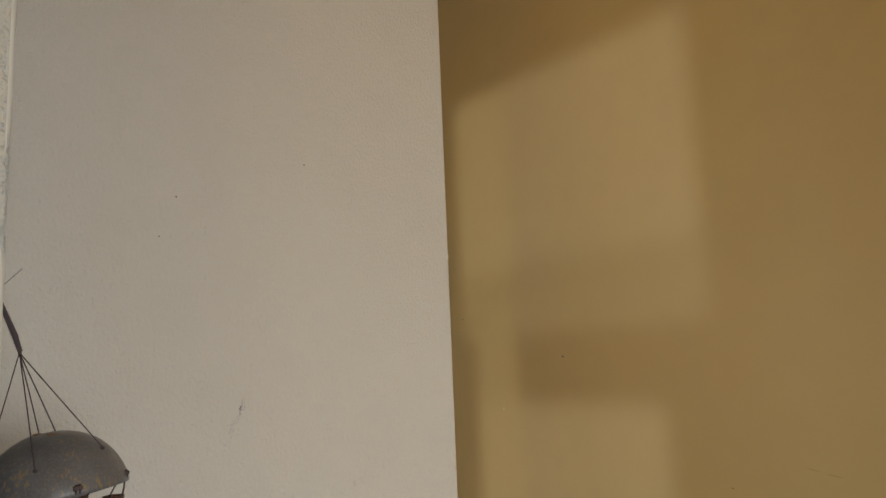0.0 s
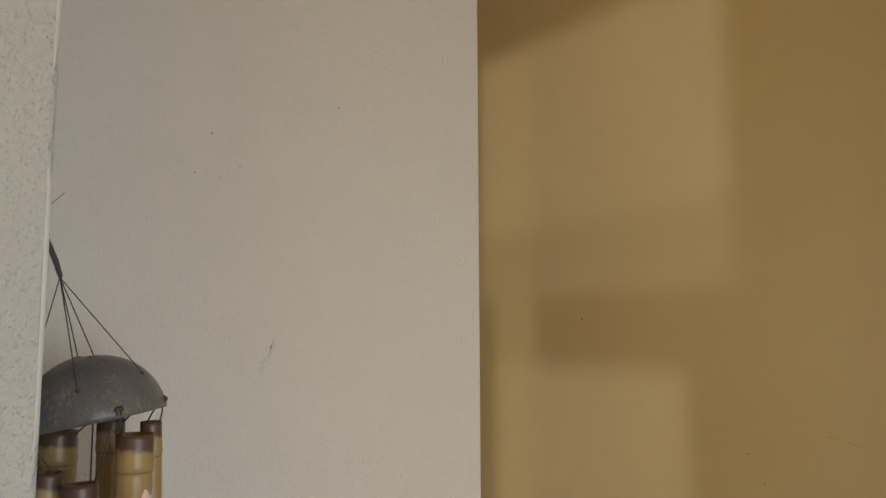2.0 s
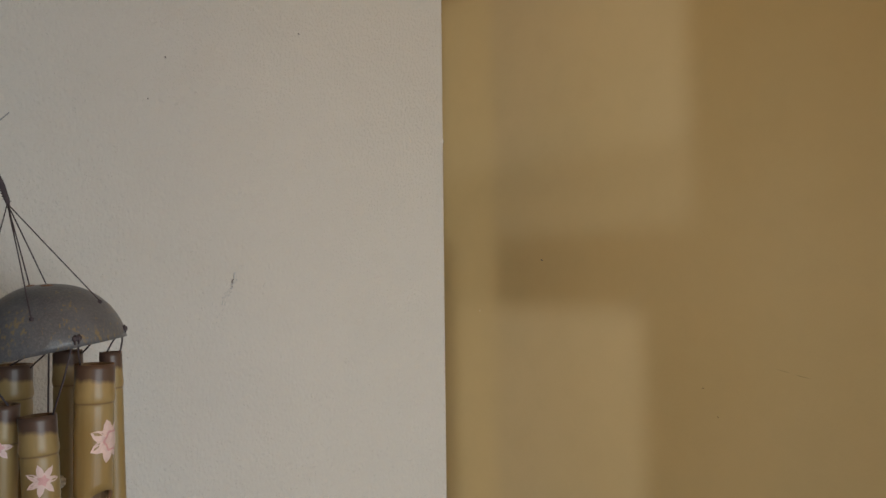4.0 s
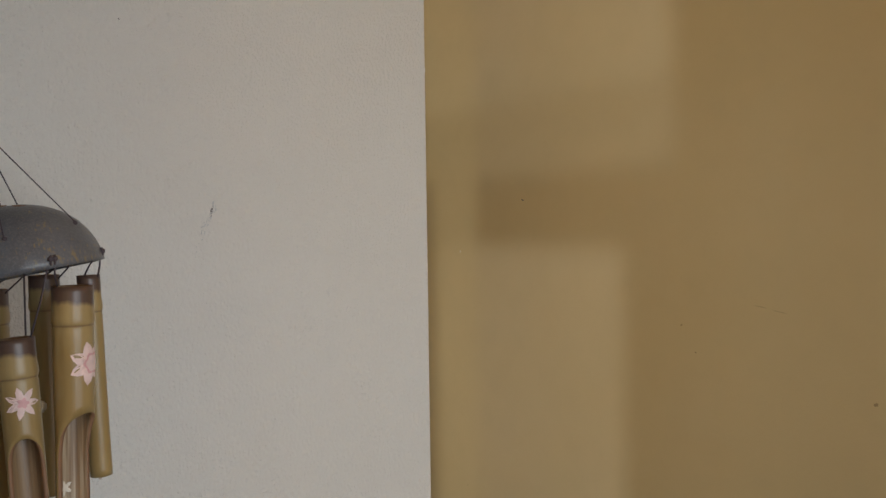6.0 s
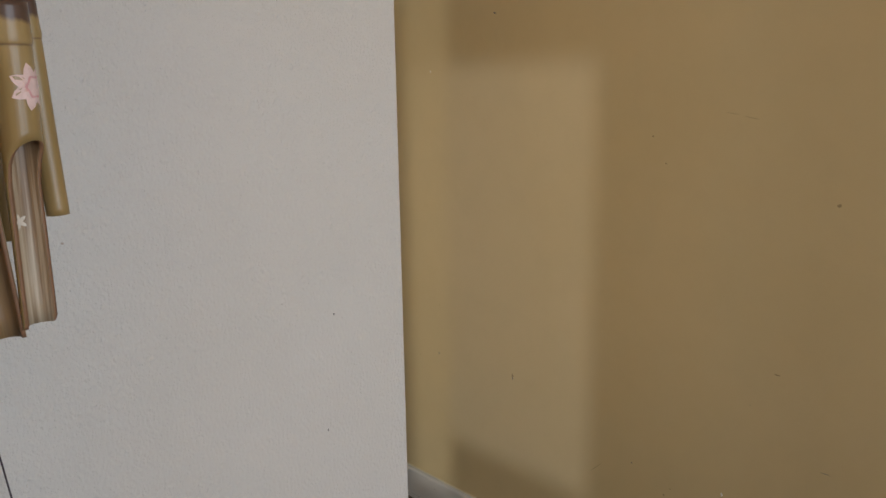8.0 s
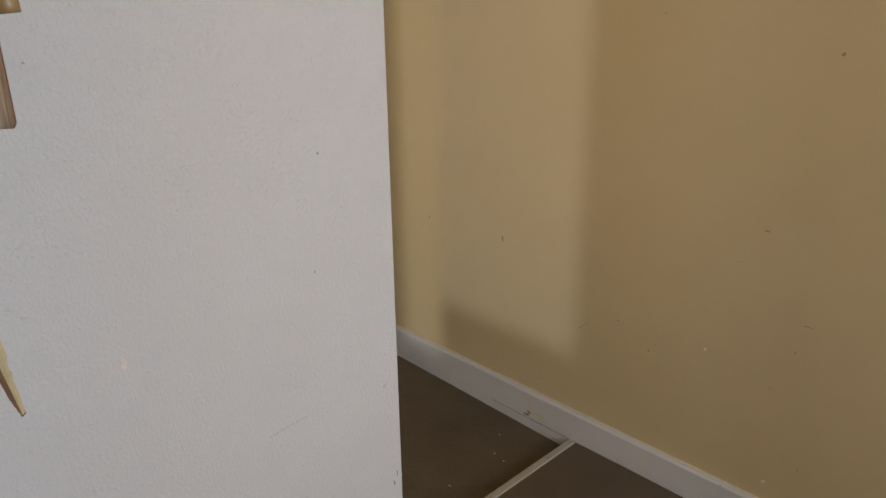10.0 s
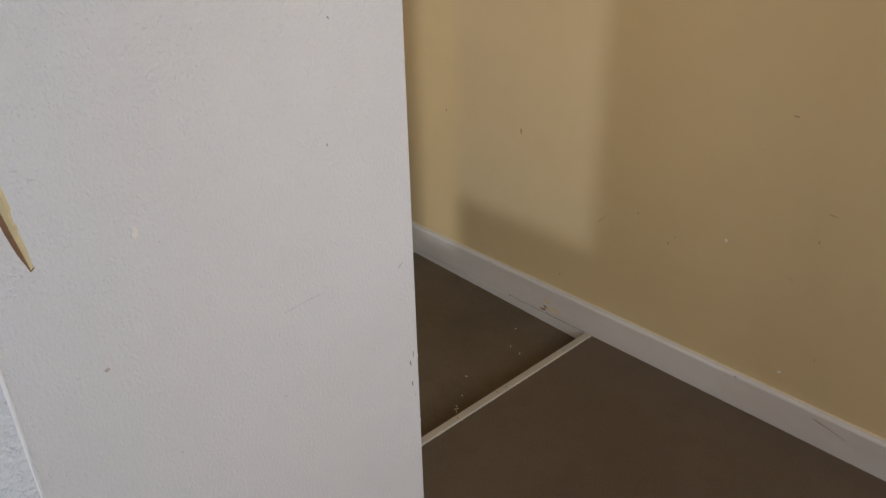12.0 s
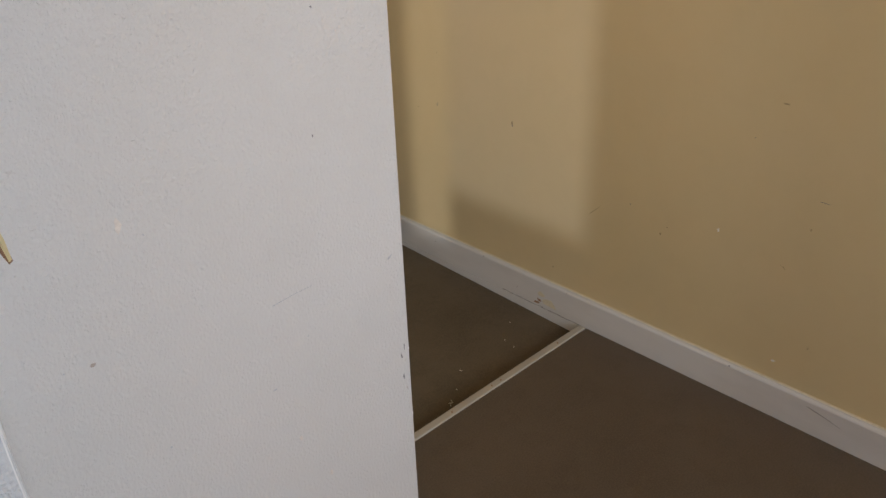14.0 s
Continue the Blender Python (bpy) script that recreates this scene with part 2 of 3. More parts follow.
def flake(bm, rng, place, width, height, turn=0.0, n=9, rough=0.35, thick=0.0005):
    """A thin ragged flake on a wall; place(a, b, out) gives the world point for wall coordinates."""
    ring = []
    for k in range(n):
        q = k * math.tau / n
        r = 1 + rng.uniform(-rough, rough)
        u, v = math.cos(q) * r * width / 2, math.sin(q) * r * height / 2
        ring.append((u * math.cos(turn) - v * math.sin(turn), u * math.sin(turn) + v * math.cos(turn)))
    low = [bm.verts.new(place(u, v, -0.0006)) for u, v in ring]
    top = [bm.verts.new(place(u * 0.9, v * 0.9, thick)) for u, v in ring]
    bm.faces.new(top)
    for k in range(n):
        bm.faces.new((low[k], low[(k + 1) % n], top[(k + 1) % n], top[k]))


def on_white(x, z):
    return lambda u, v, out: (x + u, -out, z + v)


def on_yellow(y, z):
    return lambda u, v, out: (0.8 - out, y - u, z + v)


# ---- structure ----
TOP = 2.55
STEP = -0.026
wall_north = tagged(link("wall_north", soft_box(-0.60, 0.0, 0.0, 0.10, STEP, TOP + 0.05, 0.0025), WHITE, smooth=False),
                    "white rough-rolled plaster wall with scuffs, ending at the passage", "wall", kind="structure")
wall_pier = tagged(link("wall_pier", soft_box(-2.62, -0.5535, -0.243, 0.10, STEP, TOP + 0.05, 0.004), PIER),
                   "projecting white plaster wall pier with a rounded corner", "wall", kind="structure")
# added bright strip along the pier corner, a highlight held in its colour
glint_strip = bmesh.new()
glint_rows = []
for k in range(90):
    z = STEP + (TOP + 0.02 - STEP) * k / 89
    bulge = 0.0046 + 0.0007 * noise.noise((z * 9, 2, 0)) + 0.0004 * noise.noise((z * 40, 5, 0))
    glint_rows.append([glint_strip.verts.new((-0.5580 + bulge * math.cos(q), -0.2385 + bulge * math.sin(q), z)) for q in (-1.35, -1.1, -0.8, -0.5, -0.2)])
for a, b in zip(glint_rows, glint_rows[1:]):
    for p, q, r, t in zip(a, a[1:], b[1:], b):
        glint_strip.faces.new((p, q, r, t))
part("corner_highlight", glint_strip, EDGE_GLINT, wall_pier, "smooth rounded corner edge with its highlight put into the colour", True)
wall_east = tagged(link("wall_east", box(0.80, 0.92, -2.40, 1.72, STEP - 0.05, TOP + 0.05), YELLOW),
                   "ochre yellow painted plaster wall with small scratches", "wall", kind="structure")
floor = tagged(link("floor", box(-2.62, 0.80, -2.40, 0.236, -0.12, 0.0), FLOOR_FRONT), "dark brown smooth linoleum floor", "floor", kind="structure")
back = box(-1.80, 0.80, 0.236, 1.60, -0.12, -0.031)
for v in back.verts:
    if v.co.z > -0.1:
        v.co.z += 0.026 * (v.co.y - 0.236)
floor_back = tagged(link("floor_back", back, FLOOR_BACK), "dusty grey-brown floor beyond the threshold", "floor", kind="structure")
ceiling = tagged(link("ceiling", box(-2.62, 0.80, -2.40, 1.72, TOP, TOP + 0.12), CEILING), "unseen ochre ceiling, coloured to bounce warm light", "ceiling", kind="structure")
# south and west walls are out of view, yellow to keep their bounce warm
wall_south = tagged(link("wall_south", wall_with_hole("y", -2.52, 0.12, -2.74, 0.92, -0.12, TOP + 0.05, (-0.92, 0.52, 0.62, 1.98)), YELLOW),
                    "yellow wall with a wide window opening", "wall", kind="structure")
# unseen west wall; its opening is added for the warm fill
wall_west = tagged(link("wall_west", wall_with_hole("x", -2.74, 0.12, -2.40, 0.10, -0.12, TOP + 0.05, (-2.25, -1.15, 0.75, 2.05)), YELLOW),
                   "unseen yellow wall with an added side opening", "wall", kind="structure")
wall_back = tagged(link("wall_back", box(-1.92, 0.80, 1.60, 1.72, -0.12, TOP + 0.05), YELLOW), "yellow painted wall of the back room", "wall", kind="structure")
DROP = SUN_SLOPE * 2.65
wall_back_west = tagged(link("wall_back_west", wall_with_hole("x", -1.92, 0.12, 0.10, 1.60, -0.12, TOP + 0.05, (0.14, 0.96, 0.06 + DROP, 2.175 + DROP)), YELLOW),
                        "yellow wall with a balcony window", "wall", kind="structure")

# unseen balcony window of the back room: two casements and a fanlight; bars and filters laid out to shape the light on
# the passage wall
window_1 = tagged(new("window_1"), "unseen white framed balcony window, its transom and filter panes laid out to shape the sun patches", "window", kind="structure")
part("transom", soft_box(-1.91, -1.85, 0.14, 0.735, 1.290 + DROP, 1.465 + DROP, 0.002), SKIRTING, window_1)
part("casement_stile", soft_box(-1.905, -1.855, 0.14, 0.268, 0.06 + DROP, 1.290 + DROP, 0.002), SKIRTING, window_1)
part("casement_stile", soft_box(-1.905, -1.855, 0.905, 0.96, 0.06 + DROP, 1.465 + DROP, 0.002), SKIRTING, window_1)
part("bottom_panel", soft_box(-1.905, -1.855, 0.268, 0.745, 0.06 + DROP, 0.238 + DROP, 0.002), SKIRTING, window_1)
for y0, y1, z0, z1, glass in ((0.14, 0.735, 1.465, 1.655, DIM_BLUE_FILTER), (0.735, 0.96, 1.465, 1.655, DIM_FILTER), (0.735, 0.905, 1.290, 1.465, DIM_FILTER),
                              (0.268, 0.740, 0.238, 1.290, BLUE_FILTER), (0.14, 0.735, 1.655, 2.175, BLUE_FILTER)):
    part("filter_pane", box(-1.884, -1.881, y0, y1, z0 + DROP, z1 + DROP), glass, window_1)

window_2 = tagged(new("window_2"), "white framed window with one mullion", "window", kind="structure")
part("mullion", soft_box(-0.225, -0.175, -2.51, -2.47, 0.62, 1.98, 0.003), SKIRTING, window_2)
part("window_sill", soft_box(-0.97, 0.57, -2.40, -2.30, 0.575, 0.612, 0.004), SKIRTING, window_2)
# unseen side window, made up to go with the warm fill
added_side_window = tagged(new("added_side_window"), "unseen white framed side window, added along with the warm fill", "window", kind="structure")
part("mullion", soft_box(-2.73, -2.70, -1.72, -1.68, 0.75, 2.05, 0.003), SKIRTING, added_side_window)
part("window_sill", soft_box(-2.62, -2.54, -2.30, -1.10, 0.71, 0.745, 0.004), SKIRTING, added_side_window)

# skirting boards
RUN = 0.236


def skirting_profile(y0, y1, z0, z1, depth=0.014):
    bm = bmesh.new()
    prof = [(0.8, z0), (0.8 - depth, z0), (0.8 - depth, z1 - 0.006), (0.8 - depth + 0.002, z1 - 0.002), (0.8 - depth + 0.005, z1), (0.8, z1)]
    ys = np.linspace(y0, y1, 40)
    rings = [[bm.verts.new((x + (0.0007 * noise.noise((y * 6, z, 0)) if i in (1, 2, 3, 4) else 0), y, z)) for i, (x, z) in enumerate(prof)] for y in ys]
    for a, b in zip(rings, rings[1:]):
        for k in range(len(prof)):
            bm.faces.new((a[k], a[(k + 1) % 6], b[(k + 1) % 6], b[k]))
    bm.faces.new(rings[0])
    bm.faces.new(rings[-1])
    return bm


skirting = tagged(link("baseboard", skirting_profile(-2.40, 1.60, 0.001, 0.083), SKIRTING), "white painted wooden skirting board with chips", "skirting board", kind="structure")
part("caulk_line", rod([(0.7985, y, 0.0835 + 0.0006 * noise.noise((y * 20, 3, 0))) for y in np.linspace(-2.39, 1.59, 120)], 0.0022, None, 6), CREAM, skirting, "thin yellowed caulk line along the top")
part("fillet", box(0.7845, 0.80, RUN + 0.014, 1.60, -0.035, -0.0005), SKIRTING, skirting, "narrow white filler strip under the skirting")
skirting_end = tagged(link("baseboard_end", soft_box(0.0, 0.014, -0.014, 0.10, 0.0, 0.123, 0.003), SKIRTING), "white skirting block round the wall end", "skirting board", kind="structure")
part("front_board", soft_box(-0.5535, 0.0, -0.014, 0.0, 0.0, 0.123, 0.003), SKIRTING, skirting_end)

threshold = tagged(link("threshold_strip", soft_box(-0.02, 0.7855, RUN - 0.002, RUN + 0.018, STEP, 0.004, 0.003), STRIP), "narrow worn cream threshold strip with nail heads", "threshold", kind="structure")

nails = random.Random(4)
for x in (0.10, 0.31, 0.44, 0.47, 0.68):
    bm = bmesh.new()
    bmesh.ops.create_cone(bm, segments=10, radius1=0.0022, radius2=0.0018, depth=0.0012, cap_ends=True,
                          matrix=Matrix.Translation((x, RUN + 0.008 + nails.uniform(-0.002, 0.002), 0.0045)))
    part("nail_head", bm, RUST, threshold)

# ---- wear on the walls ----
rng = random.Random(11)


def mark(name, wall, place, width, height, turn, mat, n=9, rough=0.35, label=""):
    bm = bmesh.new()
    flake(bm, rng, place, width, height, radians(turn), n, rough)
    return part(name, bm, mat, wall, label)


def flecks(name, wall, at, a, b, count, size, mat, spread):
    """A scuff of broken flecks along a line from a to b in wall coordinates."""
    bm = bmesh.new()
    for i in range(count):
        k = rng.random() ** 1.5
        u, v = a[0] + (b[0] - a[0]) * k, a[1] + (b[1] - a[1]) * k
        w = size * rng.uniform(0.4, 1.3) * (1.2 - 0.8 * k)
        flake(bm, rng, at(u + rng.gauss(0, spread), v + rng.gauss(0, spread)), w, w * rng.uniform(0.8, 2.2), rng.uniform(-0.8, 0.2), 6, 0.5)
    return part(name, bm, mat, wall)


flecks("scuff", wall_north, on_white, (-0.290, 1.362), (-0.312, 1.310), 44, 0.0015, GREY_SCUFF, 0.0016)
flecks("scuff", wall_north, on_white, (-0.2915, 1.356), (-0.2945, 1.344), 9, 0.0013, SCUFF, 0.0007)
for x, z, w, h, turn, mat in (
        (-0.213, 1.634, 0.0026, 0.0018, 0, SCUFF), (-0.364, 1.580, 0.0018, 0.0035, 10, SCUFF), (-0.381, 1.536, 0.0018, 0.0018, 0, SCUFF),
        (-0.111, 0.970, 0.0022, 0.0036, 10, SCUFF), (-0.128, 0.824, 0.0014, 0.0040, 0, SCUFF), (-0.431, 0.652, 0.0065, 0.0055, 20, BROWN_SCUFF),
        (-0.371, 0.793, 0.0075, 0.017, 5, BEIGE_STAIN), (-0.408, 1.104, 0.0028, 0.0025, 0, BROWN_SCUFF), (-0.348, 0.775, 0.0022, 0.0022, 0, GREY_SCUFF),
        (-0.014, 0.409, 0.0030, 0.009, 0, SCUFF), (-0.016, 0.448, 0.0022, 0.009, 10, SCUFF), (-0.010, 0.462, 0.0012, 0.010, 0, SCUFF),
        (-0.009, 0.385, 0.0016, 0.005, 0, BROWN_SCUFF), (-0.229, 0.505, 0.005, 0.003, 10, GREY_SCUFF), (-0.374, 0.502, 0.003, 0.003, 0, GREY_SCUFF), (-0.202, 0.407, 0.006, 0.009, 0, BEIGE_STAIN), (-0.161, 0.315, 0.005, 0.010, 20, BEIGE_STAIN), (-0.026, 0.62, 0.010, 0.003, 30, GREY_SCUFF),
        (-0.055, 1.53, 0.001, 0.008, 15, BEIGE_STAIN), (-0.46, 0.656, 0.0018, 0.0018, 0, GREY_SCUFF), (-0.17, 0.56, 0.0025, 0.002, 0, GREY_SCUFF)):
    mark("scuff", wall_north, on_white(x, z), w, h, turn, mat)
for x, z, d in ((-0.152, 1.262, 0.006), (-0.13, 1.19, 0.004), (-0.44, 1.71, 0.004), (-0.07, 1.36, 0.004)):
    bm = bmesh.new()
    bmesh.ops.create_icosphere(bm, subdivisions=2, radius=d / 2, matrix=Matrix.Translation((x, 0.0006, z)) @ Matrix.Diagonal((0.8, 0.5, 1.3, 1)))
    part("plaster_blob", bm, WHITE, wall_north, smooth=True)
bm = bmesh.new()
for k in range(40):
    q = k / 39
    flake(bm, rng, on_white(-0.213 + 0.058 * q, 0.626 + 0.004 * q + 0.0012 * math.sin(q * 3)), 0.0022, 0.0011 * (1.15 - 0.8 * q), 0.45, 6, 0.3, 0.0003)
part("scratch", bm, GREY_SCUFF, wall_north)
for z in (1.536, 1.535, 0.33, 0.455, 1.98):
    bm = bmesh.new()
    bmesh.ops.create_icosphere(bm, subdivisions=1, radius=0.0016, matrix=Matrix.Translation((-0.0012, 0.0008, z)) @ Matrix.Diagonal((0.8, 0.8, 1.8, 1)))
    part("edge_chip", bm, CHIP, wall_north)

for y, z, w, h, turn, mat in (
        (0.568, 1.403, 0.010, 0.0035, -30, SCUFF), (0.508, 0.490, 0.005, 0.014, 12, WALL_STAIN), (0.508, 0.484, 0.003, 0.008, 20, SCUFF),
        (0.786, 0.483, 0.0022, 0.011, 0, SCUFF), (-0.254, 1.017, 0.008, 0.007, 0, WALL_STAIN), (0.123, 1.125, 0.005, 0.004, 0, WALL_STAIN),
        (-0.258, 0.446, 0.004, 0.006, 0, WALL_STAIN), (0.144, 0.377, 0.005, 0.0022, -20, SCUFF), (-0.237, 0.129, 0.009, 0.006, 20, CHIP),
        (-0.074, 0.384, 0.005, 0.009, 10, CHIP), (-0.169, 0.677, 0.014, 0.0028, 0, WALL_STAIN), (-0.274, 0.507, 0.020, 0.0014, -2, SCUFF),
        (0.960, 1.523, 0.011, 0.0020, -10, SCUFF), (0.36, 0.13, 0.005, 0.005, 0, WALL_STAIN), (0.06, 0.33, 0.005, 0.005, 0, WALL_STAIN),
        (0.80, 1.27, 0.004, 0.006, 0, CHIP), (-0.30, 0.19, 0.002, 0.008, 0, WALL_STAIN), (0.09, 1.07, 0.004, 0.004, 0, WALL_STAIN),
        (0.865, 0.46, 0.003, 0.003, 0, WALL_STAIN), (0.240, 0.332, 0.045, 0.0014, 45, WALL_STAIN), (0.045, 0.350, 0.004, 0.003, 0, WALL_STAIN), (0.781, 0.627, 0.002, 0.004, 0, WALL_STAIN), (-0.12, 0.60, 0.003, 0.002, 0, SCUFF),
        (-0.22, 0.35, 0.012, 0.0012, -30, WALL_STAIN), (-0.050, 1.174, 0.030, 0.0010, -10, WALL_STAIN), (-0.085, 1.167, 0.036, 0.0012, -10, WALL_STAIN)):
    mark("scuff", wall_east, on_yellow(y, z), w, h, turn, mat)

# wear on the skirting board, and dirt line of the filler strip


def on_board(y, z):
    return lambda u, v, out: (0.786 - out, y - u, z + v)


for y, z, w, h, turn, mat, name in (
        (0.398, 0.010, 0.022, 0.009, 8, RUST, "bare_patch"), (0.392, 0.020, 0.016, 0.008, -15, RUST, "bare_patch"), (0.352, 0.022, 0.050, 0.022, -5, CREAM, "filler_patch"),
        (0.385, 0.040, 0.020, 0.016, 0, CREAM, "filler_patch"), (-0.153, 0.079, 0.006, 0.003, 0, SCUFF, "scuff"), (0.60, 0.078, 0.005, 0.0025, 0, SCUFF, "scuff"),
        (0.80, 0.055, 0.003, 0.002, 0, SCUFF, "scuff"), (0.30, 0.078, 0.004, 0.002, 0, BROWN_SCUFF, "scuff"), (0.47, 0.030, 0.002, 0.002, 0, SCUFF, "scuff"),
        (-0.345, 0.062, 0.036, 0.0016, -12, SCUFF, "crack"), (-0.372, 0.056, 0.030, 0.0014, -14, SCUFF, "crack"), (-0.394, 0.050, 0.014, 0.0012, -12, SCUFF, "crack")):
    mark(name, skirting, on_board(y, z), w, h, turn, mat, 8, 0.4)
bm = bmesh.new()
for k in range(36):
    flake(bm, rng, lambda u, v, out, y=0.26 + k * 0.0075, z=0.001 + 0.0012 * math.sin(k * 0.8): (0.786 - out, y - u, z + v), 0.010, 0.0016 + 0.0008 * math.sin(k * 1.7), 0, 6, 0.4)
part("crack", bm, SCUFF, skirting)

# wood chips and crumbs on the floor beyond the threshold
for x, y, size in ((0.356, 0.295, 0.012), (0.350, 0.289, 0.007), (0.363, 0.300, 0.006), (0.458, 0.365, 0.007), (0.625, 0.339, 0.006), (0.63, 0.375, 0.004), (0.40, 0.32, 0.003), (0.70, 0.42, 0.003)):
    bm = bmesh.new()
    z = -0.031 + 0.026 * (y - 0.236)
    turn = rng.uniform(0, 3)
    d = Vector((math.cos(turn), math.sin(turn), 0)) * size / 2
    rod([Vector((x, y, z + 0.001)) - d, Vector((x, y, z + 0.0025)) + d * 0.2, Vector((x, y, z + 0.0012)) + d + Vector((0.001, 0.002, 0))], 0.0011, bm, 5, (0.6, 1.0, 0.4))
    tagged(link("wood_chip", bm, CREAM), "small pale wood chip lying on the floor", "wood chip", group="wood chips on the floor")

# ---- wind chime ----
AXIS = Vector((-0.500, -0.147, 1.305))
RIGHT, AWAY = Vector((0.737, -0.676, 0)), Vector((0.676, 0.737, 0))
chime = tagged(new("wind_chime"), "bamboo wind chime under a grey coconut shell, hanging by dark cords", "wind chime")
chime.location = AXIS
ORIGIN = AXIS.copy()


def hang(name, bm, mats, label="", smooth=True, parent=None):
    """Link a mesh that was built in world coordinates as a part of the chime."""
    bmesh.ops.translate(bm, verts=bm.verts, vec=-ORIGIN)
    return part(name, bm, mats, parent or chime, label, smooth)


# the shell: a half coconut, open below, leaning a little
R_SHELL, H_SHELL = 0.0525, 0.0495
LEAN_SHELL = Matrix.Rotation(radians(-11), 4, AWAY) @ Matrix.Rotation(radians(2), 4, RIGHT)


def shell_point(angle, k):
    """angle from RIGHT towards AWAY; k: 0 at the rim, 1 at the crown."""
    r = R_SHELL * math.cos(k * math.pi / 2) ** 0.92
    z = H_SHELL * math.sin(k * math.pi / 2)
    wob = 1 + 0.025 * noise.noise((math.cos(angle) * 1.3, math.sin(angle) * 1.3, k * 1.5 + 5))
    return ORIGIN + LEAN_SHELL @ (RIGHT * (math.cos(angle) * r * wob) + AWAY * (math.sin(angle) * r * wob) + Vector((0, 0, z * wob)))


bm = bmesh.new()
rings = [[bm.verts.new(shell_point(a * math.tau / 64, k / 18)) for a in range(64)] for k in range(18)]
crown = bm.verts.new(shell_point(0, 1.0))
for u, v in zip(rings, rings[1:]):
    for k in range(64):
        bm.faces.new((u[k], u[(k + 1) % 64], v[(k + 1) % 64], v[k]))
for k in range(64):
    bm.faces.new((rings[-1][k], rings[-1][(k + 1) % 64], crown))
shell = hang("coconut_shell", bm, SHELL, "weathered grey half coconut shell with golden flecks")
thick = shell.modifiers.new("thickness", "SOLIDIFY")
thick.thickness, thick.offset = 0.0035, -1

for angle, k, w in ((-1.75, 0.92, 0.008), (-0.75, 0.80, 0.007), (1.6, 0.9, 0.007)):
    bm = bmesh.new()
    c = shell_point(angle, k)
    out = (c - ORIGIN - Vector((0, 0, -0.03))).normalized()
    bmesh.ops.create_icosphere(bm, subdivisions=2, radius=w / 2, matrix=Matrix.Translation(c - out * 0.0002) @ out.to_track_quat("Z", "Y").to_matrix().to_4x4() @ Matrix.Diagonal((1.3, 0.8, 0.16, 1)))
    hang("germ_pore", bm, BAMBOO_CUT, "small dark pore of the shell", parent=None)

# cords above the shell
KNOT = Vector((-0.5215, -0.104, 1.4175))
EYE_TOP = Vector((-0.5345, -0.094, 1.4560))
NAIL = Vector((-0.540, -0.092, 1.474))
bm = rod([KNOT + Vector((0.0006, 0, -0.004)), KNOT, KNOT + (EYE_TOP - KNOT) * 0.3 + Vector((0.0008, 0, 0)), KNOT + (EYE_TOP - KNOT) * 0.7, EYE_TOP, NAIL], 0.0019, None, 10, (0.55, 0.9, 1.2, 1.05, 0.8, 0.7))
hang("hanging_loop", bm, CORD, "dark wrapped cord loop")
bm = bmesh.new()
for k in range(46):
    q = k / 45
    c = KNOT.lerp(EYE_TOP, q * 0.8)
    bmesh.ops.create_icosphere(bm, subdivisions=1, radius=0.00085, matrix=Matrix.Translation(c + 0.0019 * (RIGHT * math.cos(k * 2.1) + AWAY * math.sin(k * 2.1))) @ Matrix.Diagonal((1.4, 1.4, 0.6, 1)))
hang("cord_wrapping", bm, CORD)
for angle, k in ((-1.22, 0.33), (-0.05, 0.39), (1.85, 0.45), (2.20, 0.45), (-2.60, 0.40)):
    end = shell_point(angle, k)
    start = KNOT + Vector((0, 0, -0.002))
    out = (end - ORIGIN).normalized() * 0.001
    bm = rod([start, start.lerp(end, 0.5) + Vector((0, 0, 0.0006)), end + out, end - out * 2], 0.00050, None, 6)
    bmesh.ops.create_icosphere(bm, subdivisions=1, radius=0.0017, matrix=Matrix.Translation(end + out * 0.5))
    hang("cord", bm, CORD)

nail = tagged(link("wire_hook", rod([(-0.5565, -0.092, 1.4755), (-0.545, -0.0925, 1.4745), (-0.538, -0.0935, 1.476), (-0.5385, -0.094, 1.4800), (-0.541, -0.094, 1.4815)], 0.0011), METAL),
              "small bent wire hook in the wall pier holding the chime", "hook")
wire = tagged(link("wire_end", rod([(-0.5562, -0.155, 1.449), (-0.546, -0.142, 1.4585), (-0.538, -0.131, 1.467), (-0.5275, -0.1385, 1.4785)], 0.0005, None, 6), METAL),
              "thin loose wire end sticking out of the wall pier", "wire")


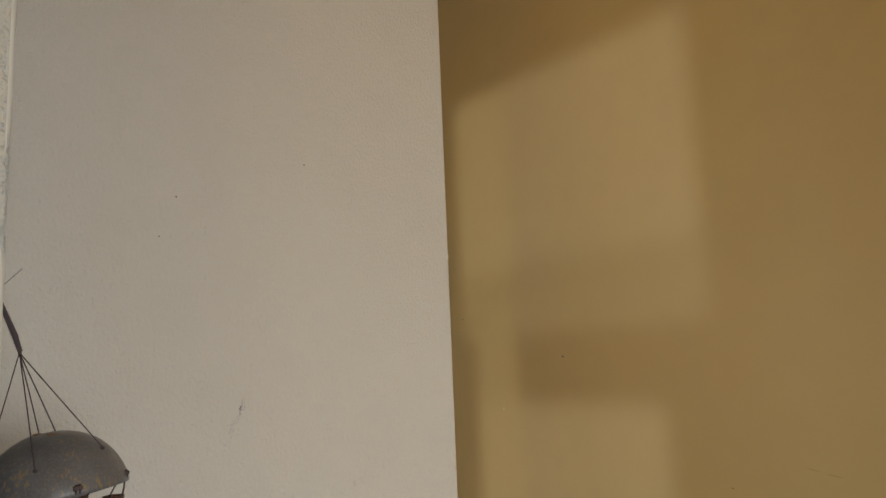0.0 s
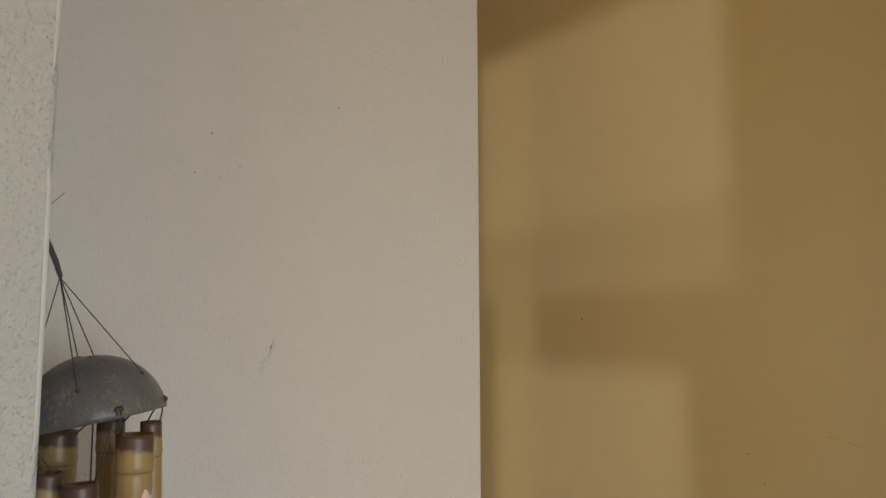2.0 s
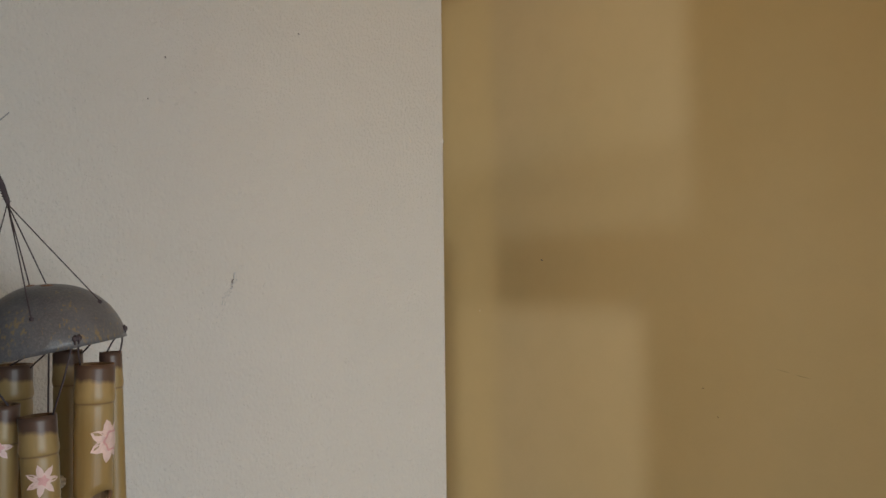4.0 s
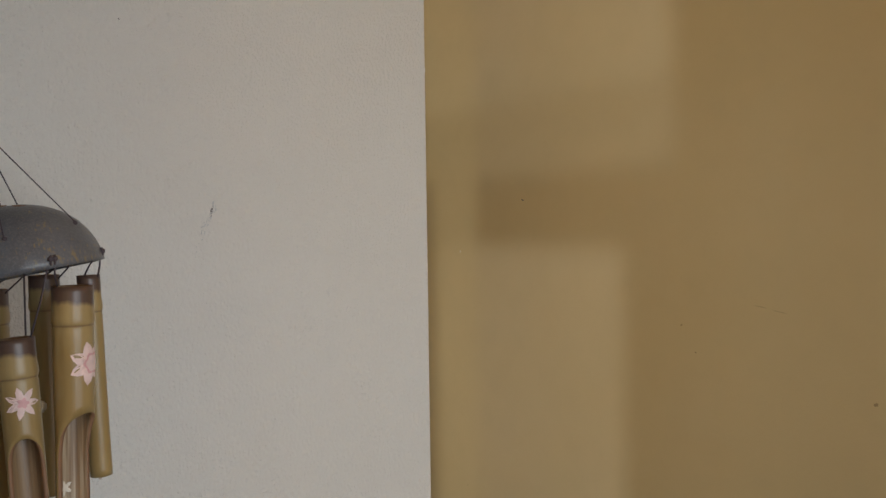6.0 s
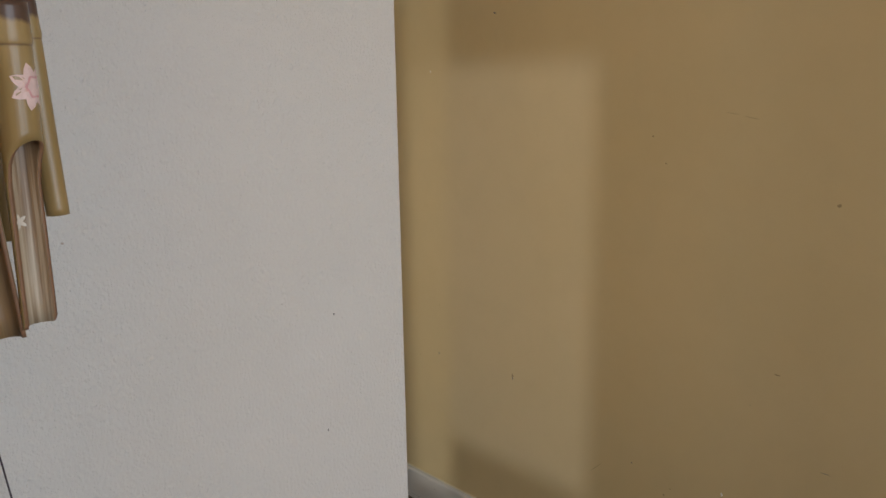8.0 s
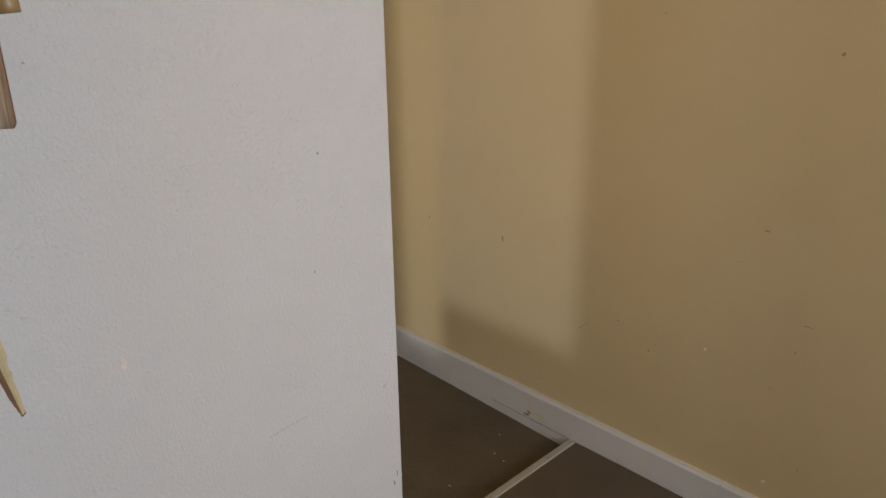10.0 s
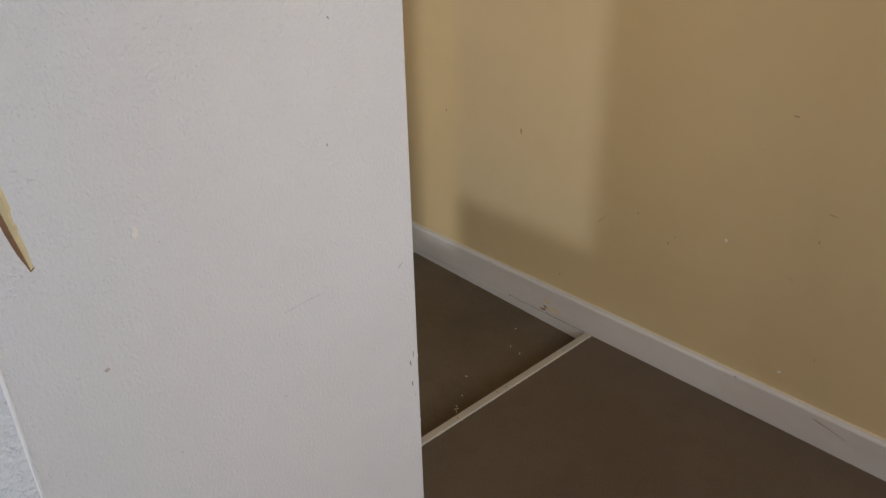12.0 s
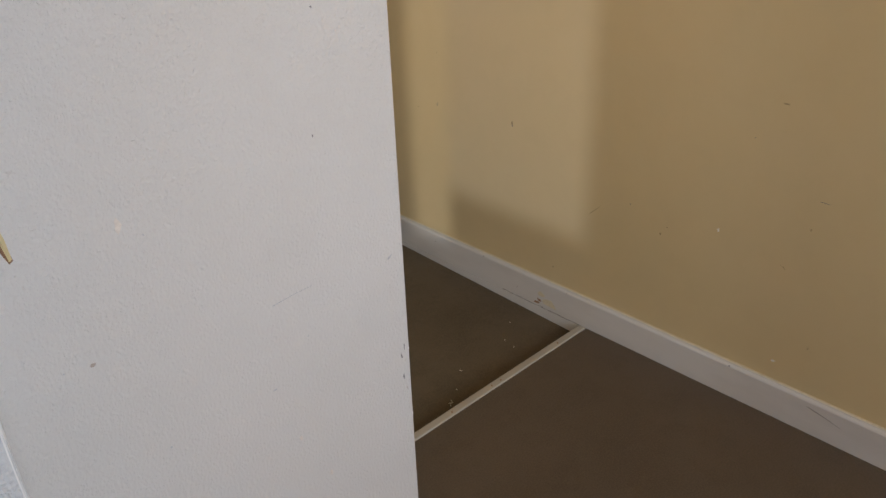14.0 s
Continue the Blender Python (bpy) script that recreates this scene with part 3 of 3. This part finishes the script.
def bamboo_tube(top, bottom, radius, arch=None, facing=0.0, half=1.35, lining=BAMBOO_IN, node_at=0.026):
    """A bamboo pipe from top to bottom (world). arch: metres below the top at which the front is cut away; facing: that cut's direction,
    measured from RIGHT towards AWAY; half: half its opening angle."""
    top, bottom = Vector(top), Vector(bottom)
    length = (top - bottom).length
    low = arch + 0.030 if arch else length * 0.8
    angles = [facing + half * k / 8 for k in range(-8, 9)]
    rest = math.tau - 2 * half
    angles += [facing + half + rest * k / 18 for k in range(1, 18)]
    count = len(angles)
    bm = bmesh.new()
    zs_fix = [0, 0.004, node_at - 0.010, node_at - 0.005, node_at - 0.002, node_at, node_at + 0.0015, node_at + 0.004, node_at + 0.012]

    def ring_radius(z):
        bulge = 0.06 * math.exp(-((z - node_at + 0.003) / 0.004) ** 2) - 0.05 * math.exp(-((z - node_at - 0.0012) / 0.0012) ** 2)
        return radius * (1 + bulge + 0.02 * math.cos(z * 30))

    def put(a, z):
        r = ring_radius(z)
        return bm.verts.new((math.cos(a) * r, math.sin(a) * r, -z))

    columns, lowers = [], []
    for i, a in enumerate(angles):
        inside = arch is not None and abs(i - 8) < 8 and i < 17
        d = (i - 8) / 8 if i < 17 else 1
        end = low if not inside else arch + 0.030 * (1 - math.sqrt(max(0.0, 1 - d * d)))
        zs = zs_fix + [zs_fix[-1] + (end - zs_fix[-1]) * k / 8 for k in range(1, 9)]
        columns.append([put(a, z) for z in zs])
        if arch is not None and inside:
            lowers.append(None)
        else:
            edge = arch is not None and i in (0, 16)
            lowers.append([put(a, low + (length - (0.004 if edge else 0) - low) * k / 6) for k in range(1, 7)])
    for i in range(count):
        j = (i + 1) % count
        for a, b, c, d in zip(columns[i], columns[j], columns[j][1:], columns[i][1:]):
            bm.faces.new((a, b, c, d))
        if lowers[i] and lowers[j]:
            u, v = [columns[i][-1]] + lowers[i], [columns[j][-1]] + lowers[j]
            for a, b, c, d in zip(u, v, v[1:], u[1:]):
                bm.faces.new((a, b, c, d))
    ob = part("bamboo_tube", bm, [BAMBOO, lining, BAMBOO_CUT], chime, "", True)
    solid = ob.modifiers.new("thickness", "SOLIDIFY")
    solid.thickness, solid.offset, solid.material_offset, solid.material_offset_rim = 0.0028, -1, 1, 2
    up = (top - bottom).normalized()
    side = (RIGHT - up * RIGHT.dot(up)).normalized()
    turn = Matrix((side, up.cross(side), up)).transposed().to_4x4()
    ob.matrix_basis = Matrix.Translation(top - ORIGIN) @ turn
    return ob


def star(tube, radius, angle, z, size, mat, points=7, inner=0.55, out=0.0004, name="painted_star"):
    """A painted star that lies on the round of the tube."""
    bm = bmesh.new()
    mid = [bm.verts.new((math.cos(angle) * (radius + out), math.sin(angle) * (radius + out), -z))]
    ring = []
    for k in range(points * 4):
        q = k * math.tau / (points * 4)
        saw = abs((k % 4) - 2) / 2
        r = size * (inner + (1 - inner) * saw)
        a = angle + math.cos(q) * r / radius
        ring.append((a, z + math.sin(q) * r))
    outer = [bm.verts.new((math.cos(a) * (radius + out), math.sin(a) * (radius + out), -h)) for a, h in ring]
    half_ring = [bm.verts.new((math.cos(angle + (a - angle) / 2) * (radius + out), math.sin(angle + (a - angle) / 2) * (radius + out), -(z + (h - z) / 2))) for a, h in ring]
    n = len(ring)
    for k in range(n):
        bm.faces.new((outer[k], outer[(k + 1) % n], half_ring[(k + 1) % n], half_ring[k]))
        bm.faces.new((half_ring[k], half_ring[(k + 1) % n], mid[0]))
    return part(name, bm, mat, tube)


TUBES = (
    # top, bottom, radius, arch, facing, half
    ((-0.480, -0.183, 1.2975), (-0.4812, -0.1816, 1.083), 0.0130, 0.087, -0.42, 1.70),
    ((-0.513, -0.166, 1.263), (-0.504, -0.175, 1.076), 0.0122, 0.067, -1.00, 1.25, BROWN_IN),
    ((-0.4610, -0.155, 1.303), (-0.4562, -0.1581, 1.155), 0.0078, None, 0.0, 1.3),
    ((-0.478, -0.104, 1.302), (-0.476, -0.105, 1.133), 0.0107, None, 0.0, 1.3),
    ((-0.511, -0.073, 1.291), (-0.509, -0.075, 1.100), 0.0145, None, 0.0, 1.3),
    ((-0.5300, -0.145, 1.270), (-0.5310, -0.142, 1.110), 0.0104, 0.075, -1.6, 1.25, BROWN_IN),
)
tubes = [bamboo_tube(*row) for row in TUBES]
star(tubes[0], 0.0130, -0.20, 0.053, 0.0155, PINK, 7, 0.62)
star(tubes[0], 0.0130, -0.06, 0.053, 0.0080, ROSE, 6, 0.80, 0.0006, "painted_ring")
star(tubes[0], 0.0130, -0.06, 0.053, 0.0062, PINK, 6, 0.85, 0.0008, "painted_centre")
star(tubes[1], 0.0122, -0.95, 0.043, 0.0115, PINK, 7, 0.45)
star(tubes[1], 0.0122, -0.92, 0.043, 0.0040, ROSE, 5, 0.6, 0.0006, "painted_ring")
star(tubes[5], 0.0104, -1.30, 0.028, 0.0100, PINK, 7, 0.5)
star(tubes[5], 0.0104, -1.25, 0.028, 0.0040, ROSE, 5, 0.6, 0.0006, "painted_ring")
star(tubes[0], 0.0130 - 0.0030, 2.85, 0.142, 0.0060, PALE, 5, 0.4, -0.0004, "painted_butterfly")
star(tubes[1], 0.0122 - 0.0030, 2.0, 0.119, 0.0065, FADED, 5, 0.4, -0.0004, "painted_butterfly")

# cords from the rim to the tubes
for row, rim_angle, sides in zip(TUBES, (-0.70, -0.75, 0.25, 1.3, 1.95, -2.35), ((-1,), (1,), (-1, 1), (-1, 1), (-1, 1), (1,))):
    top, radius = Vector(row[0]), row[2]
    rim = shell_point(rim_angle, 0.10)
    for s in sides:
        hole = top + RIGHT * (s * radius * 0.75) + Vector((0, 0, -0.006))
        bm = rod([rim, rim.lerp(hole, 0.5) + RIGHT * (s * 0.001), hole], 0.00065, None, 6)
        bmesh.ops.create_icosphere(bm, subdivisions=1, radius=0.0014, matrix=Matrix.Translation(hole))
        hang("cord", bm, CORD)
    out = (rim - ORIGIN).normalized()
    bm = rod([rim - out * 0.004, rim + out * 0.0012, rim + out * 0.0018 + Vector((0, 0, -0.004)), rim + Vector((0, 0, -0.007))], 0.0009, None, 6)
    bmesh.ops.create_icosphere(bm, subdivisions=1, radius=0.0023, matrix=Matrix.Translation(rim + out * 0.0012 + Vector((0, 0, -0.002))))
    hang("cord_knot", bm, CORD)

# clapper on its string, and the carved sail below
CENTRE = Vector((-0.497, -0.127, 0))
bm = bmesh.new()
bmesh.ops.create_cone(bm, segments=32, radius1=0.0125, radius2=0.0125, depth=0.007, cap_ends=True, matrix=Matrix.Translation((CENTRE.x, CENTRE.y, 1.206)))
bmesh.ops.bevel(bm, geom=bm.edges[:], offset=0.0016, segments=2, affect="EDGES")
hang("clapper", bm, PALE, "pale round wooden clapper")
bm = rod([(CENTRE.x, CENTRE.y, 1.352), (CENTRE.x, CENTRE.y, 1.206), (-0.5085, -0.117, 0.990), (-0.5035, -0.121, 0.936)], 0.0007, None, 6)
bmesh.ops.create_icosphere(bm, subdivisions=1, radius=0.0022, matrix=Matrix.Translation((-0.5035, -0.121, 0.934)))
hang("clapper_string", bm, CORD)

BASE = Vector((-0.503, -0.121, 0))


def blade(outline, depth0, depth1):
    bm = bmesh.new()
    faces = []
    for d in (depth0, depth1):
        faces.append([bm.verts.new(BASE + RIGHT * u + AWAY * d + Vector((0, 0, z))) for u, z in outline])
    n = len(outline)
    bm.faces.new(faces[0])
    bm.faces.new(faces[1][::-1])
    for k in range(n):
        bm.faces.new((faces[0][k], faces[0][(k + 1) % n], faces[1][(k + 1) % n], faces[1][k]))
    return bm


sail = hang("sail", blade(((-0.006, 0.934), (0.001, 0.928), (0.0035, 0.912), (0.0050, 0.901), (0.0036, 0.897), (0.0040, 0.889), (0.0058, 0.887), (0.0050, 0.881), (0.0075, 0.868),
                           (0.0086, 0.850), (0.0030, 0.866), (-0.0015, 0.884), (-0.0050, 0.904), (-0.0075, 0.922)), -0.0015, 0.0030), SAIL, "pale carved wooden sail with a brown edge", False)
bm = blade(((-0.0066, 0.932), (-0.0044, 0.928), (-0.0020, 0.905), (0.0014, 0.886), (0.0054, 0.867), (0.0088, 0.8495), (0.0020, 0.866), (-0.0028, 0.884), (-0.0060, 0.904), (-0.0084, 0.922)), -0.0028, 0.0036)
hang("brown_edge", bm, BAMBOO_CUT, "dark brown bark edge", False, sail)
